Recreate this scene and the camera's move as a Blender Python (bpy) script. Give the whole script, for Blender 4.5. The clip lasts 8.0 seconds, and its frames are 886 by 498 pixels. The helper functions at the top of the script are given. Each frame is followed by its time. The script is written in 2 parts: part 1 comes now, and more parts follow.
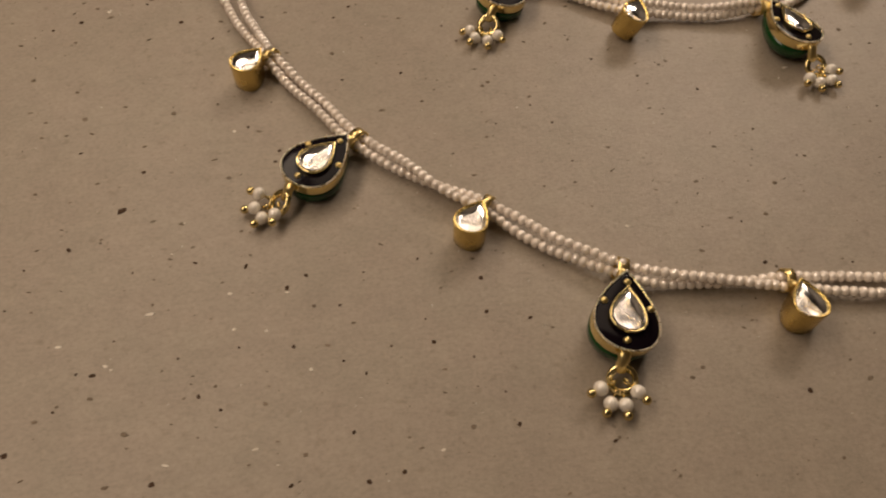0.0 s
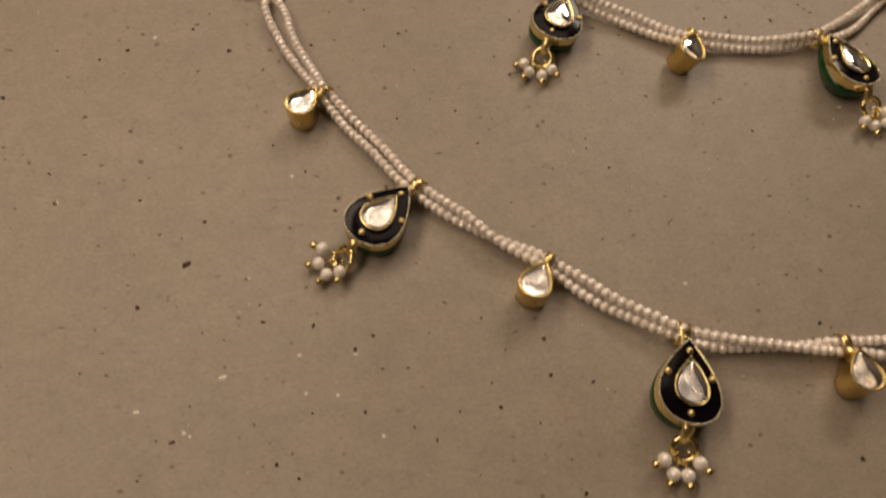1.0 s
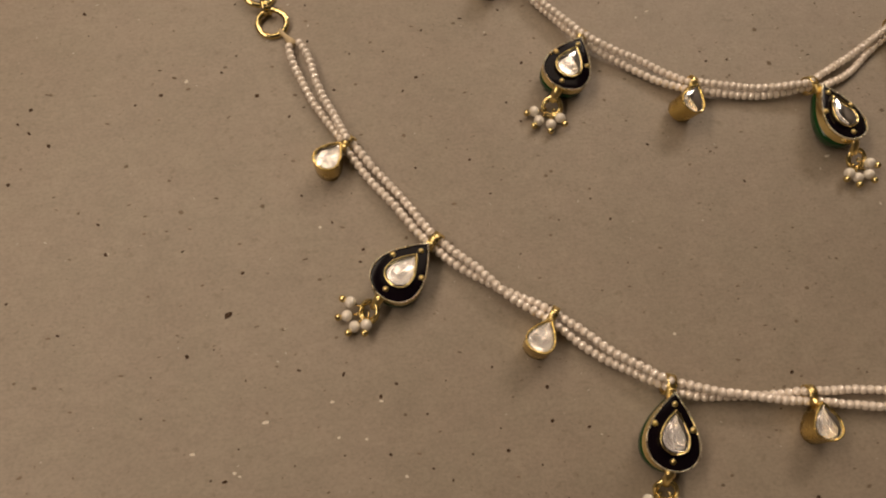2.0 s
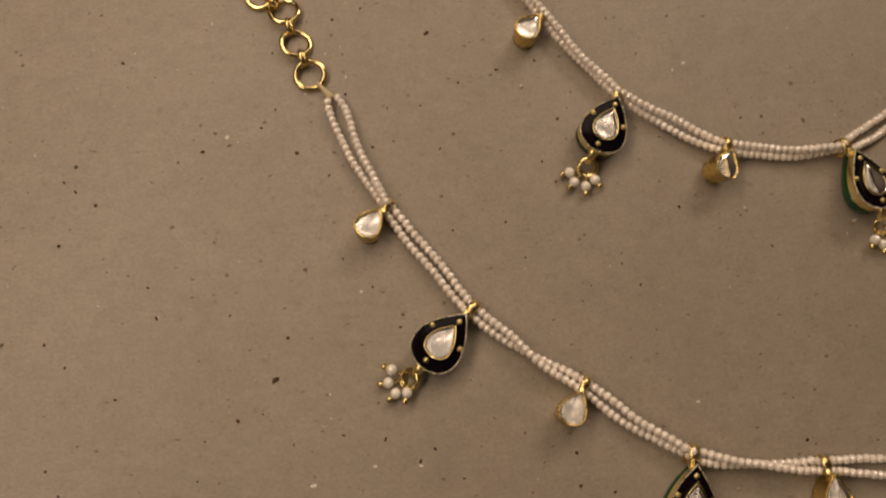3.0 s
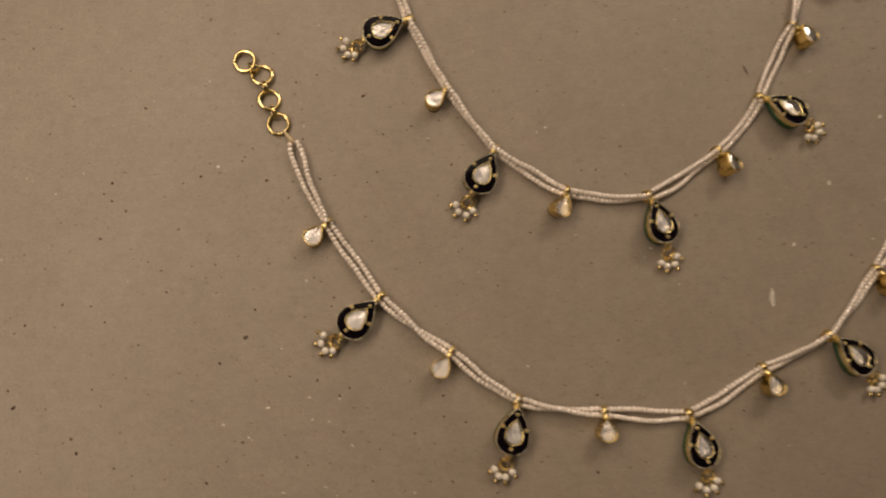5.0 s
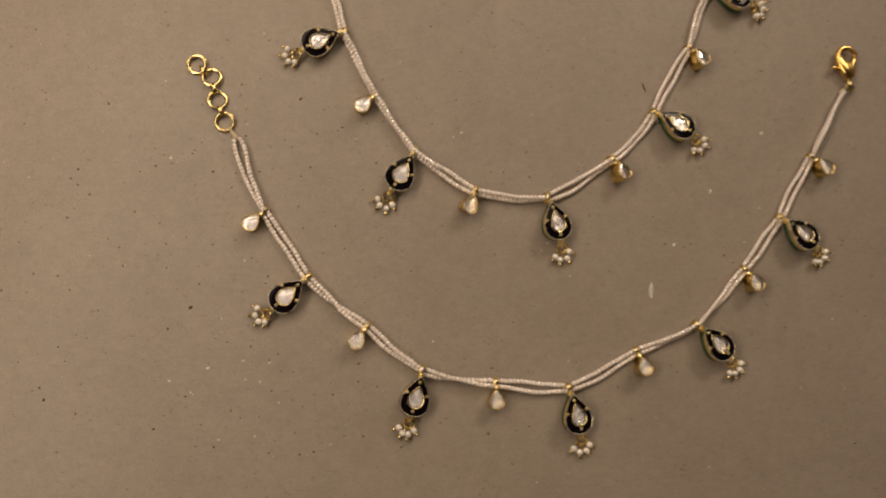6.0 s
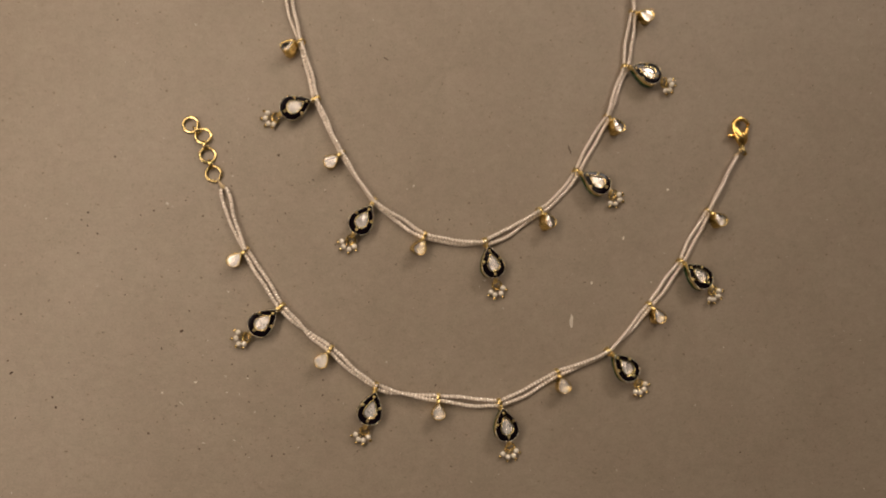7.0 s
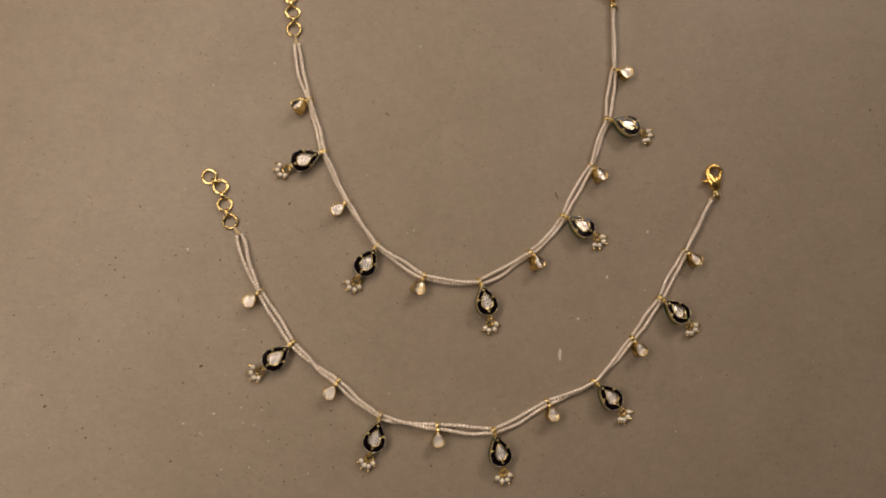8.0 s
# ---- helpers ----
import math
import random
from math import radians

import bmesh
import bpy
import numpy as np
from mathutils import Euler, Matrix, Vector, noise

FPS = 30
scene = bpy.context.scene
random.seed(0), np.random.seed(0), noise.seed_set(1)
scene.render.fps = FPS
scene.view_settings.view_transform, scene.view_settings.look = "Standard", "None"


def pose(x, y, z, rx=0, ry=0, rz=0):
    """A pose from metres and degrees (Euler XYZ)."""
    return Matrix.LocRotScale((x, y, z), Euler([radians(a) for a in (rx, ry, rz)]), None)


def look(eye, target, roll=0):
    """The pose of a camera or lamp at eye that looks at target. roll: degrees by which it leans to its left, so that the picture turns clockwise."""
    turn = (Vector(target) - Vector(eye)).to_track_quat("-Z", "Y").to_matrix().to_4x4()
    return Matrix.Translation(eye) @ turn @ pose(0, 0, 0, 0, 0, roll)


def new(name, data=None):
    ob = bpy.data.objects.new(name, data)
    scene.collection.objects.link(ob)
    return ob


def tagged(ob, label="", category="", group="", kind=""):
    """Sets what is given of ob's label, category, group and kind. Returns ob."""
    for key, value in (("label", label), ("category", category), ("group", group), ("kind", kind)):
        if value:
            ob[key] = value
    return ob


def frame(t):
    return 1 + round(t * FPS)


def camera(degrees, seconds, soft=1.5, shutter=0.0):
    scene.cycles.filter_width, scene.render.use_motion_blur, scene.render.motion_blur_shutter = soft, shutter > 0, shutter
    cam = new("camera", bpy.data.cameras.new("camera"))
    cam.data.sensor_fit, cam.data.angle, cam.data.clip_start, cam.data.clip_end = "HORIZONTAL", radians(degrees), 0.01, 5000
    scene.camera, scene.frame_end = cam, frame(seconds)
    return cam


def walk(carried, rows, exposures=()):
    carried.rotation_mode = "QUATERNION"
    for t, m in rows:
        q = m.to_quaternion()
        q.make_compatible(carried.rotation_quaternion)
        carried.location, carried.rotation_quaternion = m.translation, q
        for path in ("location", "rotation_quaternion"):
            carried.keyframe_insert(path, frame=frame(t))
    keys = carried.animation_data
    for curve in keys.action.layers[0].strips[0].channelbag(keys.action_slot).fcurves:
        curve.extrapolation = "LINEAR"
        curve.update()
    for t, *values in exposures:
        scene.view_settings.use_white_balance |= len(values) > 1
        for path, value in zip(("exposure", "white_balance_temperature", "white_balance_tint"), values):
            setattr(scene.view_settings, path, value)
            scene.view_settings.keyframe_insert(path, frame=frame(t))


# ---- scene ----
cam = camera(59.5, 8.0, soft=2.0, shutter=0.5)
PATH = [
    (0, (-0.08423, -0.14671, 0.12940), (-0.06957, -0.05823, 0.00000), 2.34),
    (0.5, (-0.09161, -0.13983, 0.13426), (-0.07660, -0.05659, 0.00000), 3.35),
    (1, (-0.09656, -0.12270, 0.14515), (-0.08069, -0.04310, 0.00000), 4.50),
    (1.2, (-0.09632, -0.11586, 0.15183), (-0.08292, -0.03622, 0.00000), 2.88),
    (2.3, (-0.10011, -0.09004, 0.18269), (-0.08325, -0.02893, 0.00000), 9.13),
    (2.5, (-0.10071, -0.08259, 0.18645), (-0.08537, -0.02615, 0.00000), 9.05),
    (3, (-0.10498, -0.06242, 0.19384), (-0.09012, -0.01174, 0.00000), 10.66),
    (3.5, (-0.10349, -0.05456, 0.21222), (-0.08754, -0.00565, 0.00000), 12.93),
    (4, (-0.10425, -0.04858, 0.23048), (-0.08665, -0.00033, 0.00000), 15.53),
    (4.5, (-0.10037, -0.05105, 0.25280), (-0.08080, -0.00513, 0.00000), 19.37),
    (5, (-0.08414, -0.05789, 0.29122), (-0.06012, -0.01107, 0.00000), 24.46),
    (5.2, (-0.07573, -0.05766, 0.30146), (-0.05307, -0.01406, 0.00000), 25.31),
    (6.3, (-0.04491, -0.04391, 0.36053), (-0.01648, -0.01186, 0.00000), 41.60),
    (6.5, (-0.04159, -0.04163, 0.37637), (-0.00658, -0.00661, 0.00000), 45.31),
    (7, (-0.03994, -0.03731, 0.40689), (-0.00129, 0.00240, 0.00000), 44.67),
    (7.5, (-0.03935, -0.03088, 0.42661), (0.00038, 0.01871, 0.00000), 39.07),
    (8, (-0.04152, -0.03045, 0.44381), (0.00005, 0.02533, 0.00000), 36.82),
]
walk(cam, [(t, look(eye, target, roll)) for t, eye, target, roll in PATH],
     exposures=[(0.0, 0.0, 6550, 10.5), (1.0, -0.04, 6600, 10.5), (2.5, -0.09, 6650, 10), (3.5, -0.16, 6700, 10), (4.6, -0.13, 6600, 9.5), (6.3, 0.05, 6400, 10), (8.0, 0.04, 6250, 10)])

# ---- light: three unseen area lights, fitted to the board's brightness, in an added enclosure ----
MM = 0.001
world = bpy.data.worlds.new("room_air")
scene.world = world
world.use_nodes = True
world.node_tree.nodes["Background"].inputs[0].default_value = (1.0, 0.82, 0.62, 1)
world.node_tree.nodes["Background"].inputs[1].default_value = 0.02


def area_lamp(name, place, target, wide, deep, watts, colour):
    lamp = bpy.data.lights.new(name, "AREA")
    lamp.shape, lamp.size, lamp.size_y, lamp.energy, lamp.color = "RECTANGLE", wide, deep, watts, colour
    ob = new(name, lamp)
    ob.matrix_world = look(place, target)
    return ob


# added warm strip, stands in for the unseen source on the west side
area_lamp("added_west_light", (-0.37, 0.12, 0.52), (-0.05, 0.0, 0.0), 0.95, 0.16, 2.75, (1.0, 0.79, 0.60))
# added broad overhead fill to soften shadows, no known fixture
area_lamp("added_overhead_fill", (0.5, 1.5, 2.385), (0.5, 1.5, 0.0), 1.6, 1.6, 13.0, (1.0, 0.79, 0.59))
# added for board sheen and pearl highlights from the north-east, fixture unknown
area_lamp("added_northeast_light", (1.35, 2.0, 1.75), (0.0, 0.0, 0.0), 1.1, 0.5, 25.0, (1.0, 0.81, 0.65))


# ---- materials ----
def node_material(name):
    m = bpy.data.materials.new(name)
    m.use_nodes = True
    return m, m.node_tree, m.node_tree.nodes["Principled BSDF"]


def add(tree, kind, **inputs):
    n = tree.nodes.new(kind)
    for key, value in inputs.items():
        n.inputs[key.replace("_", " ")].default_value = value
    return n


def ramp(tree, source, stops):
    n = tree.nodes.new("ShaderNodeValToRGB")
    while len(n.color_ramp.elements) < len(stops):
        n.color_ramp.elements.new(0.5)
    for e, (p, c) in zip(n.color_ramp.elements, stops):
        e.position, e.color = p, (*c, 1) if len(c) == 3 else c
    tree.links.new(source, n.inputs["Fac"])
    return n.outputs["Color"]


def grey(v):
    return (v, v, v)


def mix(tree, fac, a, b, mode="MIX"):
    n = tree.nodes.new("ShaderNodeMix")
    n.data_type, n.blend_type = "RGBA", mode
    for sock, v in ((n.inputs[0], fac), (n.inputs[6], a), (n.inputs[7], b)):
        if hasattr(v, "is_linked"):
            tree.links.new(v, sock)
        else:
            sock.default_value = v if isinstance(v, float) else (*v, 1)
    return n.outputs[2]


def coords(tree):
    return tree.nodes.new("ShaderNodeTexCoord").outputs["Object"]


def noise_out(tree, co, scale, detail=4.0, rough=0.55, stretch=None):
    if stretch:
        mp = tree.nodes.new("ShaderNodeMapping")
        mp.inputs["Scale"].default_value = stretch
        tree.links.new(co, mp.inputs["Vector"])
        co = mp.outputs["Vector"]
    n = add(tree, "ShaderNodeTexNoise", Scale=scale, Detail=detail, Roughness=rough)
    tree.links.new(co, n.inputs["Vector"])
    return n.outputs["Fac"]


def bump(tree, bsdf, height, distance, strength=1.0):
    n = add(tree, "ShaderNodeBump", Strength=strength, Distance=distance)
    tree.links.new(height, n.inputs["Height"])
    tree.links.new(n.outputs["Normal"], bsdf.inputs["Normal"])


def board_material():
    m, tr, b = node_material("recycled_grey_board")
    co = coords(tr)
    base = ramp(tr, noise_out(tr, co, 22.0, 5.0), [(0.3, (0.305, 0.255, 0.199)), (0.7, (0.333, 0.282, 0.223))])
    fibre = ramp(tr, noise_out(tr, co, 1300.0, 4.0, 0.7, (0.75, 1.0, 1.0)), [(0.28, grey(0.83)), (0.5, grey(1.0)), (0.74, grey(1.12))])
    col = mix(tr, 1.0, base, fibre, "MULTIPLY")
    streak = ramp(tr, noise_out(tr, co, 520.0, 3.0, 0.6, (0.3, 1.0, 1.0)), [(0.32, grey(0.97)), (0.68, grey(1.025))])
    col = mix(tr, 1.0, col, streak, "MULTIPLY")
    mottle = ramp(tr, noise_out(tr, co, 330.0, 3.0, 0.6), [(0.33, grey(0.955)), (0.67, grey(1.035))])
    col = mix(tr, 1.0, col, mottle, "MULTIPLY")
    blot = ramp(tr, noise_out(tr, co, 130.0, 4.0, 0.6), [(0.32, grey(0.965)), (0.68, grey(1.03))])
    col = mix(tr, 1.0, col, blot, "MULTIPLY")
    spot = ramp(tr, noise_out(tr, co, 430.0, 2.0, 0.5), [(0.25, (0.86, 0.85, 0.83)), (0.36, grey(1.0)), (0.64, grey(1.0)), (0.76, (1.08, 1.06, 1.05))])
    col = mix(tr, 1.0, col, spot, "MULTIPLY")
    tint = ramp(tr, noise_out(tr, co, 90.0, 3.0, 0.6), [(0.35, (0.99, 1.0, 0.993)), (0.65, (1.01, 0.998, 1.004))])
    col = mix(tr, 1.0, col, tint, "MULTIPLY")
    pepper = ramp(tr, noise_out(tr, co, 620.0, 1.5, 0.5), [(0.22, (0.45, 0.38, 0.32)), (0.27, grey(1.0))])
    col = mix(tr, 0.5, col, pepper, "MULTIPLY")
    tr.links.new(col, b.inputs["Base Color"])
    rough = ramp(tr, noise_out(tr, co, 9.0, 3.0), [(0.3, grey(0.41)), (0.7, grey(0.51))])
    tr.links.new(rough, b.inputs["Roughness"])
    b.inputs["Specular IOR Level"].default_value = 0.5
    bump(tr, b, noise_out(tr, co, 1100.0, 5.0, 0.7), 0.00012, 0.8)
    return m


def plain_material(name, colour, rough, metal=0.0, grain=0.0, grain_scale=400.0, relief=0.0, coat=0.0):
    """A surface with two scales of variation in tone, a little uneven gloss and fine relief."""
    m, tr, b = node_material(name)
    co = coords(tr)
    fine, broad = noise_out(tr, co, grain_scale, 4.0), noise_out(tr, co, grain_scale * 0.18, 2.0)
    lo, hi = [c * (1 - grain) for c in colour], [min(1.0, c * (1 + grain)) for c in colour]
    col = mix(tr, 0.6, ramp(tr, fine, [(0.3, lo), (0.7, hi)]), ramp(tr, broad, [(0.35, lo), (0.65, hi)]))
    info = tr.nodes.new("ShaderNodeObjectInfo")
    each = ramp(tr, info.outputs["Random"], [(0.0, grey(1 - grain * 0.8)), (1.0, grey(1.0))])
    tr.links.new(mix(tr, 1.0, col, each, "MULTIPLY"), b.inputs["Base Color"])
    tr.links.new(ramp(tr, fine, [(0.3, grey(rough * 0.8)), (0.7, grey(min(1, rough * 1.25)))]), b.inputs["Roughness"])
    b.inputs["Metallic"].default_value = metal
    b.inputs["Coat Weight"].default_value = coat
    b.inputs["Coat Roughness"].default_value = 0.07
    b.inputs["Coat IOR"].default_value = 1.75
    if relief:
        bump(tr, b, fine, relief, 0.6)
    return m


BOARD = board_material()
GOLD = plain_material("worn_gold_plate", (0.86, 0.70, 0.33), 0.13, 1.0, 0.10, 700.0, 0.00006)
PALE_GOLD = plain_material("pale_worn_gold", (0.78, 0.74, 0.60), 0.28, 1.0, 0.10, 700.0, 0.00006)
GOLD_MATT = plain_material("brushed_gold_cup", (0.75, 0.56, 0.20), 0.24, 1.0, 0.10, 500.0, 0.00012)
GOLD_BRIGHT = plain_material("polished_gold_clasp", (0.95, 0.65, 0.21), 0.22, 1.0, 0.06, 300.0, 0.00003)
GOLD_SATIN = plain_material("satin_gold", (0.84, 0.66, 0.29), 0.3, 1.0, 0.08, 600.0, 0.00005)
ENAMEL = plain_material("midnight_enamel", (0.005, 0.003, 0.005), 0.12, 0.0, 0.2, 300.0, 0.00003)
ENAMEL.node_tree.nodes["Principled BSDF"].inputs["Specular IOR Level"].default_value = 0.14
GREEN = plain_material("bottle_green_enamel", (0.004, 0.055, 0.010), 0.18, 0.0, 0.25, 350.0, 0.00003, 0.15)
PEARL = plain_material("ivory_seed_pearl", (0.96, 0.855, 0.75), 0.2, 0.0, 0.05, 900.0, 0.00002, 1.0)
PEARL.node_tree.nodes["Principled BSDF"].inputs["Coat IOR"].default_value = 2.6
FRESH_PEARL = plain_material("cream_pearl", (0.96, 0.88, 0.78), 0.26, 0.0, 0.08, 500.0, 0.00008, 1.0)
FRESH_PEARL.node_tree.nodes["Principled BSDF"].inputs["Coat IOR"].default_value = 2.1
THREAD = plain_material("beige_thread", (0.62, 0.49, 0.30), 0.75, 0.0, 0.15, 900.0, 0.00008)
FOIL = plain_material("silver_foil", (0.98, 0.95, 0.95), 0.17, 0.74, 0.03, 160.0, 0.00004)
DARK_FLECK = plain_material("bark_fleck", (0.075, 0.047, 0.030), 1.0, 0.0, 0.35, 900.0)
DARK_FLECK.node_tree.nodes["Principled BSDF"].inputs["Specular IOR Level"].default_value = 0.1
BROWN_FLECK = plain_material("brown_fibre_fleck", (0.225, 0.176, 0.128), 0.8, 0.0, 0.25, 900.0)
BROWN_FLECK.node_tree.nodes["Principled BSDF"].inputs["Specular IOR Level"].default_value = 0.25
PALE_FLECK = plain_material("pale_pulp_fleck", (0.72, 0.66, 0.57), 0.7, 0.0, 0.15, 900.0)
# for the unseen enclosure, kept dark so the gold reflects with contrast
ENCLOSURE_GREY = plain_material("added_enclosure_grey", (0.20, 0.175, 0.15), 0.85, 0.0, 0.06, 3.0)
GLASS, _tree, _b = node_material("uncut_crystal")
_b.inputs["Base Color"].default_value = (0.97, 0.96, 0.94, 1)
_b.inputs["Roughness"].default_value = 0.09
_b.inputs["Transmission Weight"].default_value = 1.0
_b.inputs["IOR"].default_value = 1.52
bump(_tree, _b, noise_out(_tree, coords(_tree), 200.0, 2.0), 0.0003, 0.4)


# ---- mesh helpers (millimetres in, metres out) ----
def mesh_from(bm, name, material, smooth=True):
    bm.normal_update()
    me = bpy.data.meshes.new(name)
    bm.to_mesh(me)
    bm.free()
    me.materials.append(material)
    if smooth:
        me.polygons.foreach_set("use_smooth", [True] * len(me.polygons))
    return me


SHARED = {}


def shared(name, make):
    if name not in SHARED:
        SHARED[name] = make()
    return SHARED[name]


def part(name, mesh, parent, m=None, label=""):
    ob = new(name, mesh)
    ob.parent = parent
    if m is not None:
        ob.matrix_basis = m
    return tagged(ob, label)


def mpose(x, y, z, rx=0, ry=0, rz=0):
    return pose(x * MM, y * MM, z * MM, rx, ry, rz)


def tear(length, width, n=48):
    """A teardrop outline, its tip at the origin and its belly towards +x."""
    out = []
    for i in range(n):
        a = 2 * math.pi * i / n
        out.append(Vector((length / 2 * (1 - math.cos(a)), width / 2 * math.sin(a) * abs(math.sin(a / 2)) / 0.7698, 0)))
    return out


def loft(rings, close_bottom=True, close_top=True):
    """Rings of points, bottom to top, skinned into one bmesh."""
    bm = bmesh.new()
    rows = [[bm.verts.new(Vector(p) * MM) for p in r] for r in rings]
    for a, b in zip(rows, rows[1:]):
        for i in range(len(a)):
            j = (i + 1) % len(a)
            bm.faces.new((a[i], a[j], b[j], b[i]))
    if close_bottom:
        bm.faces.new(list(reversed(rows[0])))
    if close_top:
        bm.faces.new(rows[-1])
    return bm


def tear_rings(length, width, steps, centre=0.62, n=48, x0=0.0):
    """Teardrop rings at (scale, height), scaled about a point on the axis."""
    mid = Vector((length * centre, 0, 0))
    out = []
    for s, z in steps:
        out.append([mid + (p - mid) * s + Vector((x0, 0, z)) for p in tear(length, width, n)])
    return out


def sphere(radius, u=12, v=8, squash=1.0):
    bm = bmesh.new()
    bmesh.ops.create_uvsphere(bm, u_segments=u, v_segments=v, radius=radius * MM)
    bmesh.ops.scale(bm, vec=(1, 1, squash), verts=bm.verts)
    return bm


def sweep(points, radii, sides=8, closed=False):
    """A round bar along points, with a radius at each."""
    bm = bmesh.new()
    n, rows, normal = len(points), [], None
    pts = [Vector(p) for p in points]
    for i, p in enumerate(pts):
        a = pts[(i - 1) % n] if closed or i else p
        b = pts[(i + 1) % n] if closed or i < n - 1 else p
        t = (b - a).normalized()
        if normal is None:
            normal = t.orthogonal().normalized()
        normal = (normal - t * normal.dot(t)).normalized()
        side = t.cross(normal)
        rows.append([bm.verts.new((p + (normal * math.cos(k) + side * math.sin(k)) * radii[i]) * MM)
                     for k in (2 * math.pi * j / sides for j in range(sides))])
    for i in range(n if closed else n - 1):
        a, b = rows[i], rows[(i + 1) % n]
        for j in range(sides):
            k = (j + 1) % sides
            bm.faces.new((a[j], a[k], b[k], b[j]))
    if not closed:
        bm.faces.new(list(reversed(rows[0])))
        bm.faces.new(rows[-1])
    return bm


def torus(major, minor, n=36, sides=10, stretch=1.0, wobble=0.0):
    pts = [(major * stretch * math.cos(a), major * math.sin(a), wobble * math.sin(2 * a)) for a in (2 * math.pi * i / n for i in range(n))]
    return sweep(pts, [minor] * n, sides, True)


def joined(*bms):
    out = bmesh.new()
    for b in bms:
        me = bpy.data.meshes.new("piece")
        b.to_mesh(me)
        b.free()
        out.from_mesh(me)
        bpy.data.meshes.remove(me)
    return out


def moved(bm, m):
    bmesh.ops.transform(bm, matrix=m, verts=bm.verts)
    return bm


def box(x, y, z, bevel=0.0):
    bm = bmesh.new()
    bmesh.ops.create_cube(bm, size=1.0)
    bmesh.ops.scale(bm, vec=(x, y, z), verts=bm.verts)
    if bevel:
        bmesh.ops.bevel(bm, geom=bm.edges[:], offset=bevel, segments=2, affect="EDGES", profile=0.5)
    return bm


# ---- an added unseen enclosure for bounce and reflections, and the board ----
def slab(name, size, place, material, label, category="", bevel=0.0):
    ob = new(name, mesh_from(box(*size, bevel), name, material, False))
    ob.location = place
    return tagged(ob, label, category or name.split("_")[0], kind="structure")


# six added slabs out of view that shape bounced light and reflections
slab("floor", (4.4, 4.4, 0.10), (0, 0.4, -0.053), ENCLOSURE_GREY, "unseen warm grey base added under the board", "floor")
slab("ceiling", (4.4, 4.4, 0.10), (0, 0.4, 2.45), ENCLOSURE_GREY, "unseen warm grey ceiling added to close in the light", "ceiling")
slab("wall_north", (4.4, 0.10, 2.40), (0, 2.65, 1.198), ENCLOSURE_GREY, "unseen warm grey wall added for bounce and reflections", "wall")
slab("wall_south", (4.4, 0.10, 2.40), (0, -1.85, 1.198), ENCLOSURE_GREY, "unseen warm grey wall added for bounce and reflections", "wall")
slab("wall_east", (0.10, 4.4, 2.40), (2.25, 0.4, 1.198), ENCLOSURE_GREY, "unseen warm grey wall added for bounce and reflections", "wall")
slab("wall_west", (0.10, 4.4, 2.40), (-2.25, 0.4, 1.198), ENCLOSURE_GREY, "unseen warm grey wall added for bounce and reflections", "wall")
board = slab("ground", (1.30, 1.10, 0.003), (0.0, 0.10, -0.0015), BOARD, "flecked grey-brown recycled cardboard sheet lying flat", "cardboard")


def fleck_shape(verts, faces, rng, x, y, long, wide, turn):
    """One thin irregular flake pressed into the board, edges a hair proud."""
    base, n = len(verts), rng.choice((5, 6, 7))
    top = rng.uniform(0.00002, 0.00005)
    for i in range(n):
        a = 2 * math.pi * i / n + rng.uniform(-0.25, 0.25)
        u, v = long / 2 * math.cos(a) * rng.uniform(0.7, 1.1), wide / 2 * math.sin(a) * rng.uniform(0.6, 1.1)
        px, py = x + u * math.cos(turn) - v * math.sin(turn), y + u * math.sin(turn) + v * math.cos(turn)
        verts += [(px, py, 0.0016), (px, py, 0.0015 + top)]
    faces.append([base + 2 * i + 1 for i in range(n)])
    for i in range(n):
        j = (i + 1) % n
        faces.append([base + 2 * i, base + 2 * j, base + 2 * j + 1, base + 2 * i + 1])


def flecks(name, count, material, marks, small, large, power, label, spread=math.pi / 2):
    """Marks that stand out have their own places; the rest lie scattered."""
    rng = random.Random(name)
    verts, faces = [], []
    for x, y, long, wide, turn in marks:
        fleck_shape(verts, faces, rng, x * MM, (y - 100) * MM, long * MM, wide * MM, radians(turn))
    for _ in range(count):
        size = small + (large - small) * rng.random() ** power
        fleck_shape(verts, faces, rng, rng.uniform(-0.34, 0.36), rng.uniform(-0.30, 0.14), size * MM,
                    size * MM * rng.uniform(0.3, 0.9), rng.uniform(-spread, spread))
    me = bpy.data.meshes.new(name)
    me.from_pydata(verts, [], faces)
    me.materials.append(material)
    ob = part(name, me, board, None, label)
    return tagged(ob, kind="stuff")


# marks that stand out: place, length, breadth, turn
DARK_MARKS = [(-134.5, -41.0, 2.6, 1.5, 35), (-88.2, 50.8, 2.0, 1.4, 20), (-32.5, 105.0, 3.4, 1.0, -35), (-216.0, -62.0, 2.6, 1.6, 40), (67.8, 57.7, 5.0, 0.9, 110),
              (-136.1, -78.6, 1.6, 1.0, 10), (-63.1, -73.8, 1.3, 1.0, 60), (-150.5, 20.4, 1.4, 1.2, 0), (-102.1, -27.9, 1.2, 0.9, 20), (-97.3, -61.5, 1.3, 0.9, -30), (-70.0, 38.0, 1.7, 0.7, 0)]
PALE_MARKS = [(-144.1, 24.1, 1.7, 1.3, 60), (-127.0, -66.8, 2.0, 1.0, 10), (67.6, -36.2, 8.5, 2.6, 88), (122.5, 36.6, 2.2, 1.8, 40), (97, 9.5, 2.6, 1.3, 80), (79, -15, 2.2, 1.5, 70)]
rng_mark = random.Random(5)
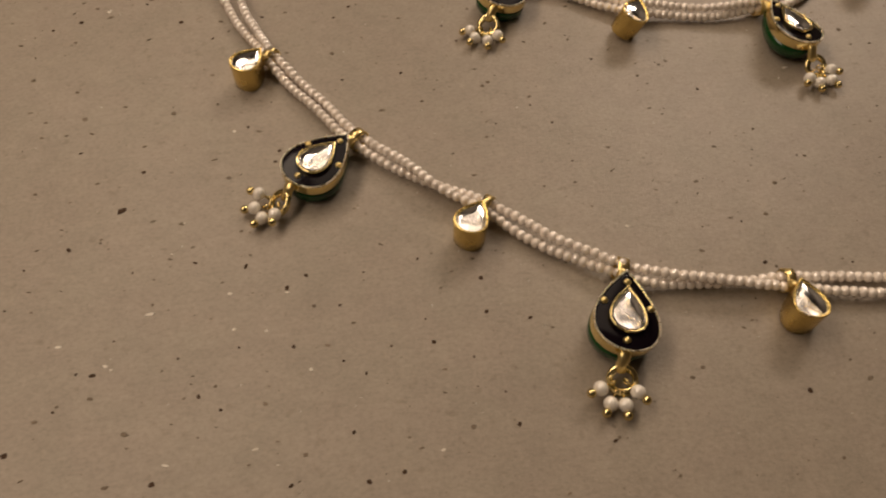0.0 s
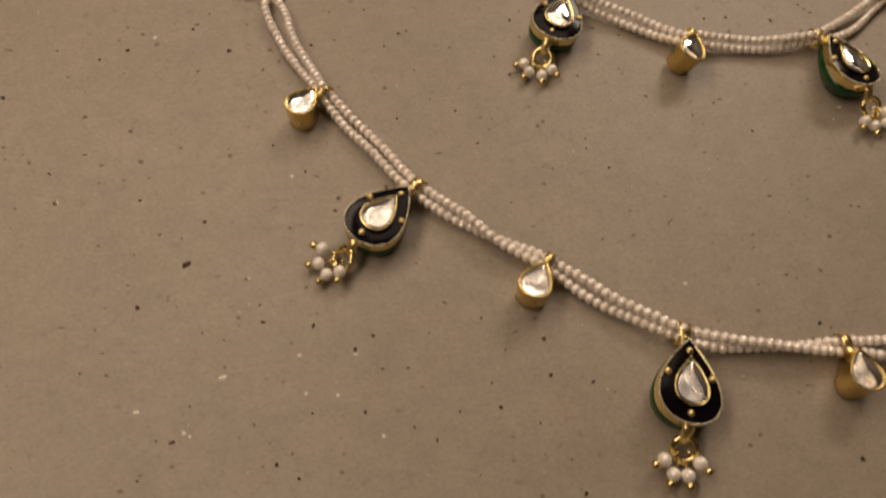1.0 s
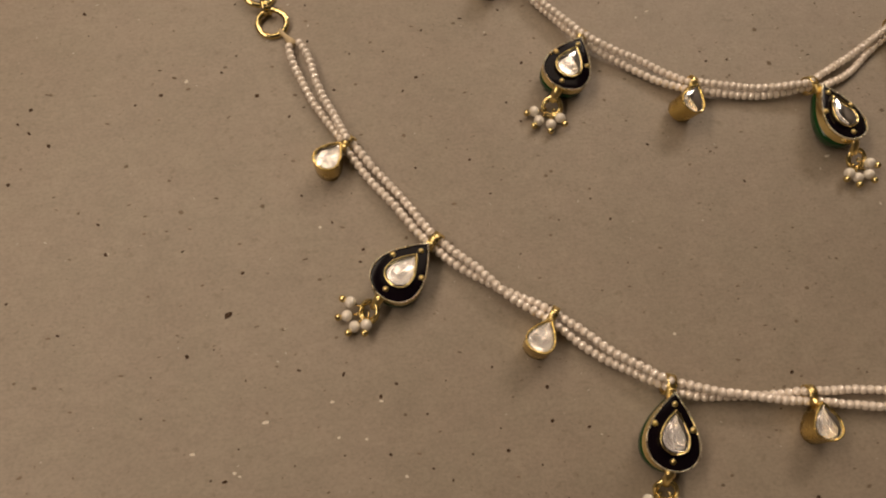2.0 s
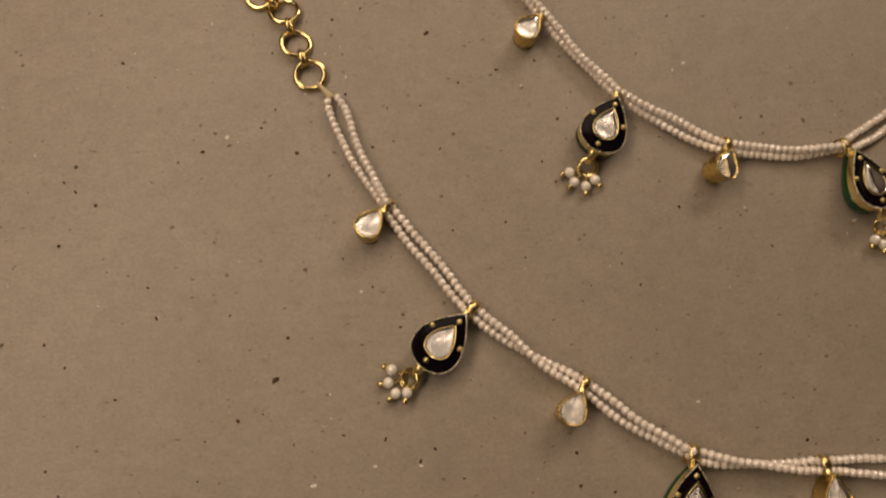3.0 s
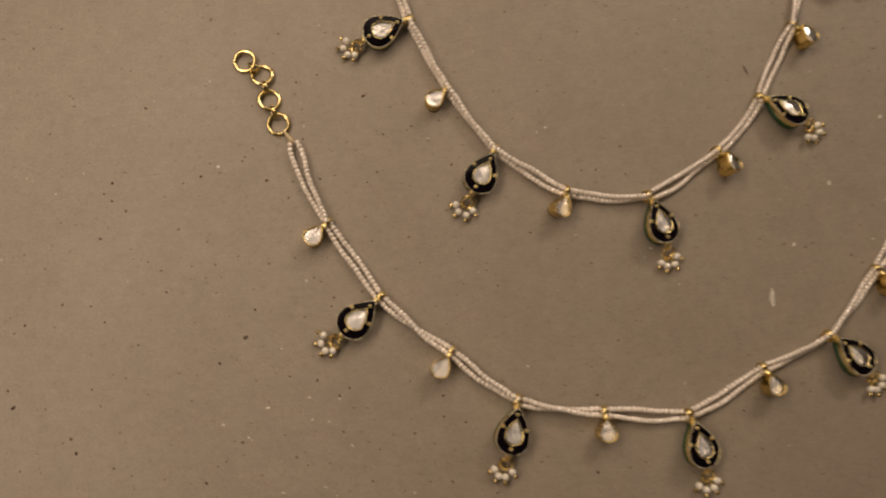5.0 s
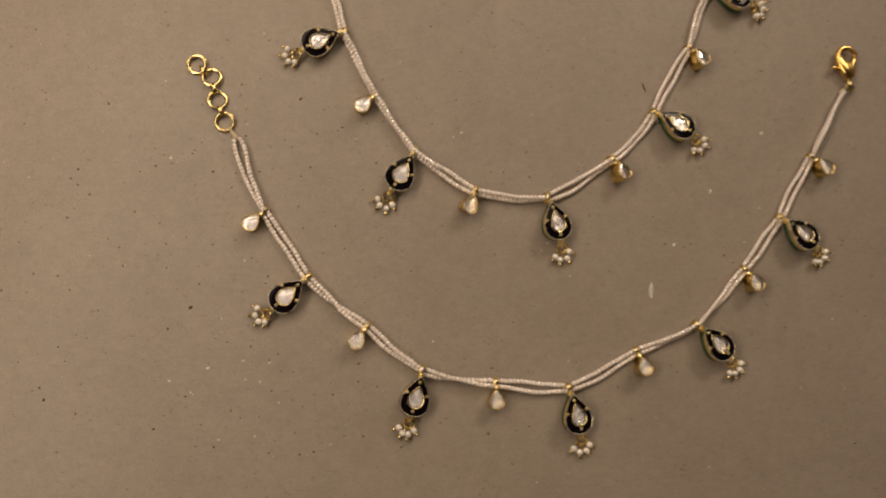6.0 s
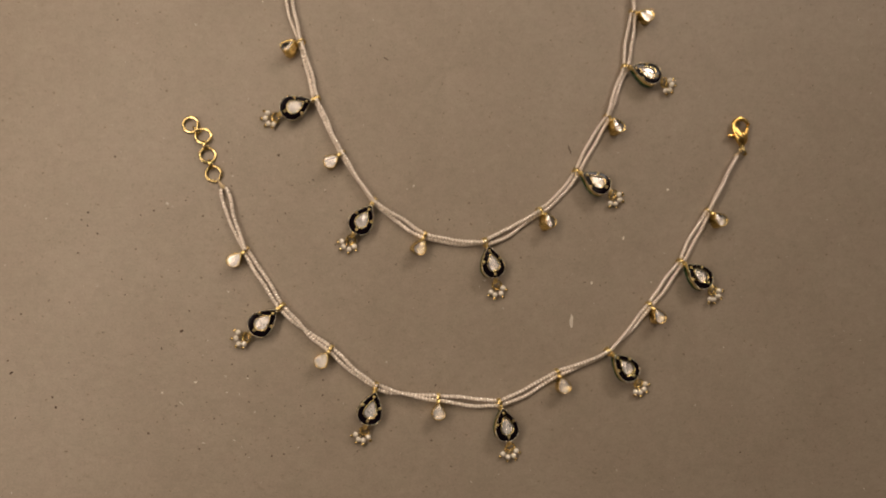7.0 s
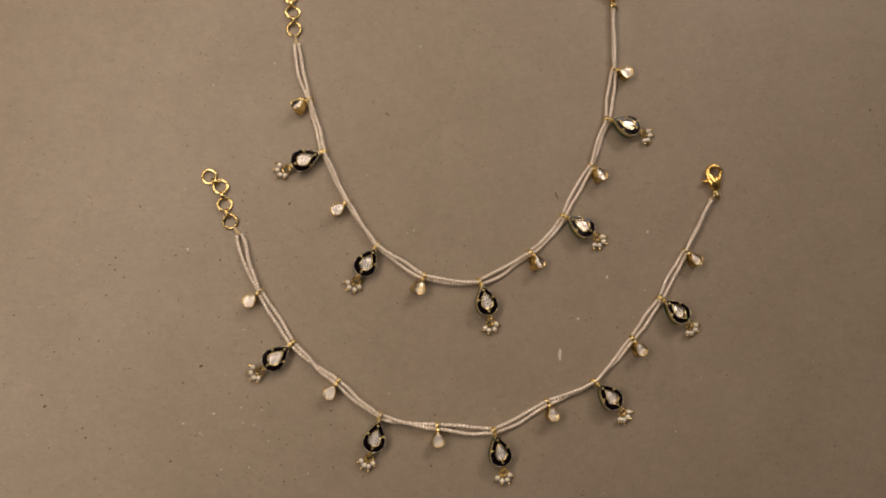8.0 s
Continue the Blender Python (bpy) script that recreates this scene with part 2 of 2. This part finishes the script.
BOLD = [(-218, -56), (-149, -92), (-135, 26), (-124, -100), (-117, -85), (-101, -103), (-88, -104), (-82, -103), (-213, 73), (-213, -33),
        (-194, -79), (-171, 48), (-157, 18), (-126, 18), (-73, -6), (-59, 40), (-40, -26), (102, -20), (159, -105), (51, -78), (269, 115)]
BOLD_MORE = [(-144, 24), (-131, 48), (-183, 12), (-178, 8), (-165, -15), (-173, -42), (-119, -56), (-109, -20), (-103, -31), (-118, 11), (-145, -24),
             (-131, -31), (-189, -57), (-186, -63), (-101, -64), (-55, -76), (-5, -69), (-144, -50), (-109, -58), (-100, -77), (-74, -79),
             (-63, -66), (-61, -97), (-90, -95), (-7, -97), (-45, -102)]
FAINT_SOUTH = [(-154, -63), (-152, -54), (-142, -85), (-139, -78), (-138, -49), (-133, -72), (-131, -57), (-121, -77), (-113, -88), (-110, -76),
               (-91, -81), (-91, -69), (-87, -84), (-86, -62), (-82, -79), (-75, -74), (-75, -60), (-67, -83), (-64, -33), (-53, -25), (-44, -20),
               (-38, -38), (-13, -50), (-10, -77), (3, -110), (13, -71), (18, -95), (42, -40)]
FAINT_NORTH = [(-131, 31), (-116, -12), (-114, 57), (-112, 34), (-112, 46), (-106, 18), (-106, 60), (-101, 29), (-92, 29), (-88, 16), (-87, -7),
               (-84, 20), (-81, 35), (-69, -16), (-61, 10), (-59, 120), (-58, 4), (-57, 127), (-55, 22), (-52, 25), (-52, 60), (-41, 112),
               (-37, 104), (-30, 40), (-30, 85), (-26, -6), (-19, 51), (-4, 18), (-3, -19), (-2, 92), (2, 18), (185, 61), (209, 98)]
FAINT_WEST = [(-238, -50), (-235, -13), (-213, -84), (-205, -63), (-200, -26), (-196, -74), (-190, -27), (-187, -2), (-186, 15), (-183, 19),
              (-185, -33), (-181, -85), (-173, 121), (-164, 126), (-163, -23)]
for places, small, large in ((BOLD, 1.0, 1.45), (BOLD_MORE, 0.95, 1.35), (FAINT_SOUTH, 0.5, 0.85), (FAINT_NORTH, 0.75, 1.15), (FAINT_WEST, 0.95, 1.35)):
    for mx, my in places:
        size = rng_mark.uniform(small, large)
        DARK_MARKS.append((mx, my, size, size * rng_mark.uniform(0.55, 0.95), rng_mark.uniform(0, 180)))
for mx, my in [(-133, 120), (-13, 147), (112, -14), (-112, -21), (21, -14), (-112, -64), (-101, -65), (-111, -72), (-105, -73), (-134, -77), (-97, -82), (-143, -72), (-107, -96), (-75, -100), (-122, -97), (-17, 36)]:
    PALE_MARKS.append((mx, my, rng_mark.uniform(0.9, 1.7), rng_mark.uniform(0.5, 1.0), rng_mark.uniform(-20, 20)))
flecks("dark_flecks", 900, DARK_FLECK, DARK_MARKS, 0.2, 0.6, 2.6, "scattered dark brown bark flecks")
flecks("brown_flecks", 5200, BROWN_FLECK, [], 0.3, 1.5, 2.4, "faint brown fibre flecks", 0.4)
flecks("pale_flecks", 900, PALE_FLECK, PALE_MARKS, 0.25, 1.0, 3.0, "scattered pale pulp flecks")

# ---- jewellery ----
BEAD_R, PITCH = 1.13, 1.75


def stone_mesh(length, width):
    """An uncut crystal: a low uneven dome."""
    rings = tear_rings(length, width, [(1.0, 0.0), (0.97, 0.10), (0.84, 0.27), (0.62, 0.42), (0.36, 0.52), (0.12, 0.55)], n=20)
    return mesh_from(loft(rings), "stone", GLASS)


def foil_mesh(length, width):
    """A deep, slightly uneven dish of silver foil behind the crystal."""
    rng = random.Random(int(length * 100))
    rings = tear_rings(length, width, [(0.05, -0.80), (0.22, -0.77), (0.42, -0.68), (0.62, -0.50), (0.82, -0.24), (1.0, 0.04)], n=24)
    for k, ring in enumerate(rings[1:5]):
        push = [rng.uniform(-0.07, 0.07) for _ in range(6)]
        for i, p in enumerate(ring):
            p.z += push[i // 4]
    return mesh_from(loft(rings, True, False), "foil", FOIL)


def pendant_body():
    return mesh_from(loft(tear_rings(17.3, 12.7, [(0.93, 3.3), (0.995, 3.55), (1.0, 3.8), (1.0, 5.6), (0.988, 6.0), (0.972, 6.0), (0.965, 5.5)], x0=2.2)),
                     "pendant", GOLD)


def milgrain():
    """A rope edge of tiny gold grains round the face."""
    pieces = []
    ring = tear_rings(17.3, 12.7, [(0.985, 6.0)], n=84, x0=2.2)[0]
    for p in ring:
        pieces.append(moved(sphere(0.27, 6, 4), Matrix.Translation(p * MM)))
    return mesh_from(joined(*pieces), "milgrain_edge", PALE_GOLD)


def bail_mesh(radius, wide):
    """A flat gold loop that the two strands run through."""
    rings = []
    for r, x in ((radius, -wide / 2), (radius + 0.32, -wide / 2 + 0.1), (radius + 0.32, wide / 2 - 0.1), (radius, wide / 2), (radius - 0.1, 0), (radius, -wide / 2)):
        rings.append([(r * 1.05 * math.cos(a), x, r * math.sin(a)) for a in (2 * math.pi * i / 20 for i in range(20))])
    return mesh_from(loft(rings, False, False), "bail", GOLD_SATIN)


def make_pendant(parent, x, y, azimuth, roll=0.0, pitch=0.0, swing=0.0, seed=0, lift=0.0):
    rng = random.Random(seed)
    body = part("pendant", shared("pendant", pendant_body), parent, mpose(x, y, lift + 0.06 * abs(roll)) @ mpose(0, 0, 0, 0, 0, azimuth) @ mpose(0, 0, 6.5, roll, 0, 0) @ mpose(0, 0, -6.5, 0, pitch, 0),
                "teardrop pendant with dark enamel face and clear stone")
    part("enamel_back", shared("enamel_back", lambda: mesh_from(loft(tear_rings(17.3, 12.7, [(0.70, 0.0), (0.88, 0.3), (0.95, 0.9), (0.98, 2.0), (0.985, 3.5)], x0=2.2)), "enamel_back", GREEN)), body,
         None, "bottle green enamelled back")
    part("enamel_face", shared("enamel_face", lambda: mesh_from(loft(tear_rings(17.3, 12.7, [(0.972, 5.4), (0.970, 5.8), (0.92, 5.9), (0.5, 5.95)], x0=2.2)), "enamel_face", ENAMEL)), body,
         None, "glossy midnight enamel face")
    part("milgrain_edge", shared("milgrain", milgrain), body, None, "beaded gold edge")
    bez = lambda: mesh_from(loft(tear_rings(9.9, 7.1, [(1.03, 0.0), (1.02, 0.95), (0.985, 1.12), (0.945, 1.12), (0.87, 0.9), (0.85, 0.02)], n=40)), "bezel", GOLD)
    part("bezel", shared("bezel", bez), body, mpose(6.2, 0, 5.9), "raised gold bezel")
    part("foil", shared("foil", lambda: foil_mesh(8.45, 6.05)), body, mpose(7.10, 0, 6.83))
    part("stone", shared("stone", lambda: stone_mesh(8.4, 6.0)), body, mpose(7.13, 0, 6.88), "clear uncut crystal over silver foil").visible_shadow = False
    dot = shared("dot", lambda: mesh_from(sphere(0.76, 10, 6, 0.7), "dot", GOLD_SATIN))
    for dx, dy in ((4.9, 0), (9.9, 4.45), (9.9, -4.45), (17.4, 0)):
        part("dot", dot, body, mpose(dx, dy, 5.98))
    part("bail", shared("bail", lambda: bail_mesh(2.1, 2.4)), body, mpose(-0.2, 0, 2.3))
    part("neck", shared("neck", lambda: mesh_from(box(2.4 * MM, 2.1 * MM, 1.3 * MM, 0.35 * MM), "neck", GOLD_SATIN)), body, mpose(2.2, 0, 4.0, 0, 20, 0))
    part("tail_tab", shared("tail_tab", lambda: mesh_from(loft([[(r * math.cos(a) + dx, r * math.sin(a), z) for a in (2 * math.pi * i / 12 for i in range(12))]
         for r, dx, z in ((0.8, 1.8, -1.5), (1.25, 1.6, -0.9), (1.05, 0.9, 0.2), (1.25, 0.0, 1.2), (0.75, -0.4, 1.8))]), "tail_tab", GOLD_SATIN)), body, mpose(19.7, 0, 3.6, 0, 0, 0))
    hang = mpose(0, 0, 6.5 - 0.06 * abs(roll), -roll, 0, 0) @ mpose(22.4, 0, -6.5, 0, 0, swing)
    ring = shared("jump_ring", lambda: mesh_from(torus(2.3, 0.56), "jump_ring", GOLD))
    part("jump_ring", ring, body, hang @ mpose(0.6, 0, 2.2, 8, 38, 10))
    part("jump_ring", ring, body, hang @ mpose(0.9, 0.25, 1.9, -4, 33, -5))
    pearl = shared("charm_pearl", lambda: mesh_from(sphere(1.42, 16, 10, 0.92), "pearl", FRESH_PEARL))
    ball = shared("pin_ball", lambda: mesh_from(sphere(0.9, 12, 8), "pin_ball", GOLD))
    pin = shared("head_pin", lambda: mesh_from(joined(sweep([(x, 0, 0) for x in (-2.2, -0.5, 1.9)], [0.24] * 3, 6),
                 moved(torus(0.65, 0.22, 14, 6), mpose(-2.7, 0, 0, 90, 0, 0))), "head_pin", GOLD))
    for k, a in enumerate((-47, -15, 20, 55)):
        a += rng.uniform(-3, 3)
        far = (4.9, 5.2, 5.0, 3.9)[k] + rng.uniform(-0.3, 0.3)
        z = 1.6 + (1.2 if k in (0, 3) else 0) * rng.random()
        at = hang @ mpose(0.6, 0, z, 0, 0, a)
        part("pearl", pearl, body, at @ mpose(far, 0, 0, 20 * k, 90, 0))
        part("pin_ball", ball, body, at @ mpose(far + 2.0, 0, 0, 0, 0, 0))
        part("head_pin", pin, body, at @ mpose(far, 0, 0, 0, -6, 0))
    return body


def make_drop(parent, x, y, azimuth, roll=0.0, pitch=0.0, lift=0.0):
    cup = lambda: mesh_from(loft(tear_rings(8.9, 7.0, [(0.88, 0.0), (0.945, 0.3), (0.97, 3.0), (0.985, 5.6), (1.01, 6.3), (1.01, 6.7), (0.985, 6.85), (0.91, 6.85), (0.865, 6.6), (0.85, 5.7)], n=40, x0=2.0)), "drop", GOLD_MATT)
    body = part("drop", shared("drop", cup), parent, mpose(x, y, lift + 0.045 * abs(roll)) @ mpose(0, 0, 0, 0, 0, azimuth) @ mpose(6, 0, 3, roll, 0, 0) @ mpose(-6, 0, -3, 0, pitch, 0),
                "small gold teardrop cup with clear stone")
    part("foil", shared("drop_foil", lambda: foil_mesh(7.6, 5.98)), body, mpose(2.81, 0, 6.54))
    part("stone", shared("drop_stone", lambda: stone_mesh(7.55, 5.94)), body, mpose(2.84, 0, 6.59), "clear uncut crystal over silver foil").visible_shadow = False
    part("bail", shared("drop_bail", lambda: bail_mesh(2.0, 2.0)), body, mpose(-0.2, 0, 2.3))
    part("neck", shared("drop_neck", lambda: mesh_from(box(1.9 * MM, 1.6 * MM, 1.1 * MM, 0.3 * MM), "neck", GOLD_SATIN)), body, mpose(1.6, 0, 4.0, 0, -25, 0))
    return body


def hermite(p0, p1, t0, t1, s):
    return p0 * (2 * s**3 - 3 * s**2 + 1) + t0 * (s**3 - 2 * s**2 + s) + p1 * (3 * s**2 - 2 * s**3) + t1 * (s**3 - s**2)


def strand_beads(knots, styles):
    """Centres and directions of the pearls of both strands. A style is the turn of the pair about its line at the two ends, in degrees
    (0: side by side, 90: one on the other), how far the pair bulges apart between, how far its line bows, and a
    power under 1 that draws the bulge towards the start."""
    pts = [Vector((x, y, 0)) for x, y in knots]
    out = []
    for k, (turn0, turn1, bulge, *more) in enumerate(styles):
        bow, skew = (more + [0.0, 1.0][len(more):])
        p0, p1 = pts[k], pts[k + 1]
        before, after = pts[max(0, k - 1)], pts[min(len(pts) - 1, k + 2)]
        span = (p1 - p0).length
        t0, t1 = (p1 - before).normalized() * span, (after - p0).normalized() * span
        chord = p1 - p0
        t0, t1 = t0.lerp(chord, 0.75), t1.lerp(chord, 0.75)
        for sign in (1, -1):
            fine = []
            for i in range(121):
                s = i / 120
                c = hermite(p0, p1, t0, t1, s)
                d = (hermite(p0, p1, t0, t1, min(1, s + 0.01)) - hermite(p0, p1, t0, t1, max(0, s - 0.01))).normalized()
                side = Vector((-d.y, d.x, 0))
                a = radians(turn0 + (turn1 - turn0) * s + 16 * math.sin(5.2 * s + 1.7 * k) * math.sin(math.pi * s))
                wide = BEAD_R * 1.03 * (1 + bulge * math.sin(math.pi * s ** skew) ** 1.5)
                lift = 0.25 + 1.0 * (1 - math.sin(math.pi * s))
                c = c + side * (bow * math.sin(math.pi * s) + 0.22 * math.sin(9.4 * s + 2.3 * k) * math.sin(math.pi * s))
                fine.append(c + side * sign * math.cos(a) * wide + Vector((0, 0, BEAD_R * (1 + abs(math.sin(a)) + sign * math.sin(a)) + lift)))
            length = [0.0]
            for a, b in zip(fine, fine[1:]):
                length.append(length[-1] + (b - a).length)
            n = max(2, round((length[-1] - 0.4) / PITCH))
            for i in range(n):
                want = length[-1] * (i + 0.5) / n
                j = min(119, max(0, int(np.searchsorted(length, want)) - 1))
                f = (want - length[j]) / max(1e-6, length[j + 1] - length[j])
                out.append((fine[j].lerp(fine[j + 1], f), (fine[j + 1] - fine[j]).normalized()))
    return out


def string_pearls(parent, beads, seed):
    """The first three hundred pearls are parts of their own; the others are joined."""
    rng = random.Random(seed)
    seeds = [mesh_from(sphere(BEAD_R * k, 12, 8, q), "seed_pearl", PEARL) for k, q in ((1.0, 0.92), (0.97, 0.95), (1.03, 0.88))]
    rest = []
    for n, (p, d) in enumerate(beads):
        turn = d.to_track_quat("Z", "Y").to_matrix().to_4x4()
        m = Matrix.Translation((p + Vector((rng.uniform(-0.08, 0.08), rng.uniform(-0.08, 0.08), rng.uniform(0, 0.08)))) * MM) @ turn
        if n < 300:
            part("seed_pearl", rng.choice(seeds), parent, m)
        else:
            rest.append(m)
    if rest:
        ball = sphere(BEAD_R, 12, 8, 0.92)
        co, fs = [v.co.copy() for v in ball.verts], [[v.index for v in f.verts] for f in ball.faces]
        ball.free()
        verts, faces = [], []
        for m in rest:
            base = len(verts)
            verts += [m @ c for c in co]
            faces += [[base + i for i in f] for f in fs]
        me = bpy.data.meshes.new("pearl_strand")
        me.from_pydata(verts, [], faces)
        me.materials.append(PEARL)
        me.polygons.foreach_set("use_smooth", [True] * len(me.polygons))
        tagged(part("pearl_strand", me, parent), kind="stuff")


def make_chain(parent, rings):
    """Round links in a row, each pair held by a doubled little ring."""
    link = shared("chain_ring", lambda: mesh_from(torus(3.9, 0.8, 40, 10), "chain_ring", GOLD))
    small = shared("chain_link", lambda: mesh_from(joined(moved(torus(1.95, 0.52, 20, 8, 1.15), mpose(0, 0.42, 0, 90, 0, 8)),
                   moved(torus(1.95, 0.52, 20, 8, 1.15), mpose(0, -0.42, 0, 90, 0, -6))), "connecting_link", GOLD))
    for k, (x, y) in enumerate(rings):
        part("chain_ring", link, parent, mpose(x, y, 1.15, (7, -9, 8, -6)[k % 4], (-6, 7, 9, -8)[k % 4], 37 * k), "round gold ring")
        if k:
            px, py = rings[k - 1]
            part("connecting_link", small, parent, mpose((x + px) / 2, (y + py) / 2, 1.75, 0, 0, math.degrees(math.atan2(y - py, x - px))))


def make_thread_end(parent, start, end):
    """The pale thread knot between the first pearls and the metal."""
    a, b = Vector((*start, 1.4)), Vector((*end, 1.5))
    d = b - a
    pts = [a + d * s for s in (0, 0.25, 0.5, 0.75, 1.0)]
    part("thread_knot", mesh_from(sweep(pts, [1.25, 1.05, 0.75, 0.6, 0.55], 8), "thread_knot", THREAD), parent, None, "beige thread knot")


def make_clasp(parent, x, y, azimuth):
    """A lobster clasp with its eye at (x, y), pointing along azimuth."""
    at = mpose(x, y, 2.5, 0, 0, azimuth) @ Matrix.Diagonal((1.28, 1.28, 1.05, 1))
    hook_pts, radii = [], []
    spine = [(0.3, -0.1, 1.2), (2.0, -0.2, 2.0), (4.0, 0.5, 2.3), (6.0, 1.9, 1.9), (8.0, 2.9, 1.4), (10.0, 2.9, 1.15), (11.6, 1.8, 1.05), (12.2, 0.0, 1.0), (11.6, -2.0, 0.95), (10.2, -3.3, 0.85), (9.4, -3.6, 0.7)]
    v = [Vector(p) for p in spine]
    for i in range(len(v) - 1):
        t0, t1 = (v[i + 1] - v[max(0, i - 1)]) / 2, (v[min(len(v) - 1, i + 2)] - v[i]) / 2
        for s in (0, 0.25, 0.5, 0.75):
            q = hermite(v[i], v[i + 1], t0, t1, s)
            hook_pts.append((q.x, q.y, 0))
            radii.append(q.z)
    hook_pts.append((9.3, -3.6, 0))
    radii.append(0.45)
    hook = part("clasp", mesh_from(joined(sweep(hook_pts, radii, 12), moved(sphere(1.0, 16, 10), mpose(3.7, -0.3, 0) @ Matrix.Diagonal((3.5, 2.75, 1.9, 1)))), "clasp", GOLD_BRIGHT), parent, at, "polished gold lobster clasp")
    part("gate", mesh_from(sweep([(3.2, -0.9, 0.1), (4.8, -1.7, 0.1), (6.8, -2.5, 0.05), (9.7, -3.2, 0)], [1.5, 1.3, 1.0, 0.65], 10), "gate", GOLD_BRIGHT), hook, None, "sprung gold gate")
    part("trigger", mesh_from(sweep([(4.0, 1.6, 0.2), (4.5, 4.0, 0.3), (4.8, 5.6, 0.3), (4.9, 6.2, 0.3)], [0.65, 0.6, 0.9, 0.4], 8), "trigger", GOLD_BRIGHT), hook, None, "gold trigger stub")
    eye = shared("clasp_eye", lambda: mesh_from(torus(1.35, 0.4, 20, 8), "eye", GOLD))
    part("eye", eye, hook, mpose(-0.6, 0, 0, 70, 0, 0))
    ring = shared("clasp_ring", lambda: mesh_from(torus(2.0, 0.4, 24, 8), "jump_ring", GOLD))
    part("jump_ring", ring, hook, mpose(-1.6, -0.8, -0.6, 35, 20, 0))
    part("jump_ring", ring, hook, mpose(-1.3, -1.6, -0.7, 62, -15, 40))


def make_necklace(label, rings, knots, styles, pendants, drops, clasp, seed):
    base = new("necklace")
    tagged(base, label, "necklace", "pair of necklaces")
    make_chain(base, rings)
    beads = strand_beads(knots, styles)
    string_pearls(base, beads, seed)
    s0, r = Vector(knots[0]), Vector(rings[-1])
    make_thread_end(base, s0, r + (s0 - r).normalized() * 3.3)
    cx, cy, turn = clasp
    make_thread_end(base, knots[-1], (cx - 2.2 * math.cos(radians(turn)), cy - 2.2 * math.sin(radians(turn))))
    make_clasp(base, cx, cy, turn)
    for n, row in enumerate(pendants):
        make_pendant(base, *row, seed=seed * 100 + n)
    for row in drops:
        make_drop(base, *row)
    return base


# the longer curve, spread wide
make_necklace(
    "ivory seed pearl necklace with dark teardrop pendants, spread wide on cardboard",
    [(-133.4, 65.6), (-126.9, 59.8), (-124.3, 49.7), (-121.0, 39.9)],
    [(-115.6, 32.2), (-103.6, -0.0), (-84.9, -28.7), (-59.5, -50.2), (-35.4, -69.4), (-3.8, -75.2), (28.7, -78.0), (59.1, -62.6), (87.3, -51.0),
     (109.8, -27.0), (128.1, -3.1), (144.1, 24.4), (161.2, 55.6)],
    [(0, 75, 1.0, -0.9, 0.5), (0, 0, 0.3, 0.3), (5, 175, 0.1, -0.8), (0, 70, 0.4, -0.7), (0, 180, 0.2, -0.9), (0, 10, 0.7, -0.4), (0, 20, 0.35, -0.9), (10, 80, 0.0, -0.9), (80, 10, 0.0, -0.4), (0, 10, 0.4, -0.3), (0, 15, 0.5, 0.2), (70, 85, 0.0, 0.0)],
    [(-84.9, -28.7, -137.0, 0, 0, -24), (-35.4, -69.4, -105.0, -8, 0, -8), (28.7, -78.0, -77.3, -10, 0, -8), (87.3, -51.0, -47.0, -11, 0, -17), (128.1, -3.1, -41.0, -11, 0, -22)],
    [(-103.6, 0.0, -133.0), (-59.5, -50.2, -125.0), (-3.8, -75.2, -91.0, -3), (59.1, -62.6, -71.0, -6), (109.8, -27.0, -60.0, -10), (144.1, 24.4, -47.0, -10)],
    (164.3, 61.2, 90), 1)

# the inner curve
make_necklace(
    "ivory seed pearl necklace with dark teardrop pendants, nested inside another",
    [(-93.0, 185.0), (-90.2, 174.8), (-88.7, 165.1), (-87.5, 154.7)],
    [(-86.0, 145.5), (-77.9, 111.2), (-69.2, 80.5), (-55.5, 51.9), (-38.0, 26.3), (-11.7, 8.9), (21.5, 5.9), (50.4, 22.8), (71.2, 45.2), (88.5, 75.1),
     (99.5, 104.4), (104.4, 135.5), (104.9, 173.4)],
    [(0, 80, 1.0, -1.0), (60, 30, 0.0, 0.5), (70, 60, 0.0), (60, 80, 0.0), (70, 5, 0.45), (40, 80, 0.0, -0.9), (0, 60, 0.65, -0.5, 0.7), (25, 10, 0.05, -1.6), (0, 20, 0.4, 0.7), (60, 30, 0.1, 0.6), (0, 0, 0.7, 0.1), (80, 85, 0.0)],
    [(-69.2, 80.5, -154.0, -4, 0, -4), (-38.0, 26.3, -120.5, -6, 0, 0), (21.5, 5.9, -75.6, -11, 0, -6), (71.2, 45.2, -31.0, -11, 0, -24), (99.5, 104.4, -20.0, -11, 0, -12)],
    [(-77.9, 111.2, -141.0, 26), (-55.5, 51.9, -136.0), (-11.7, 8.9, -116.0, -18), (50.4, 22.8, -62.0, -27), (88.5, 75.1, -55.0, -16), (104.4, 135.5, -23.0)],
    (104.7, 178.4, 93), 2)
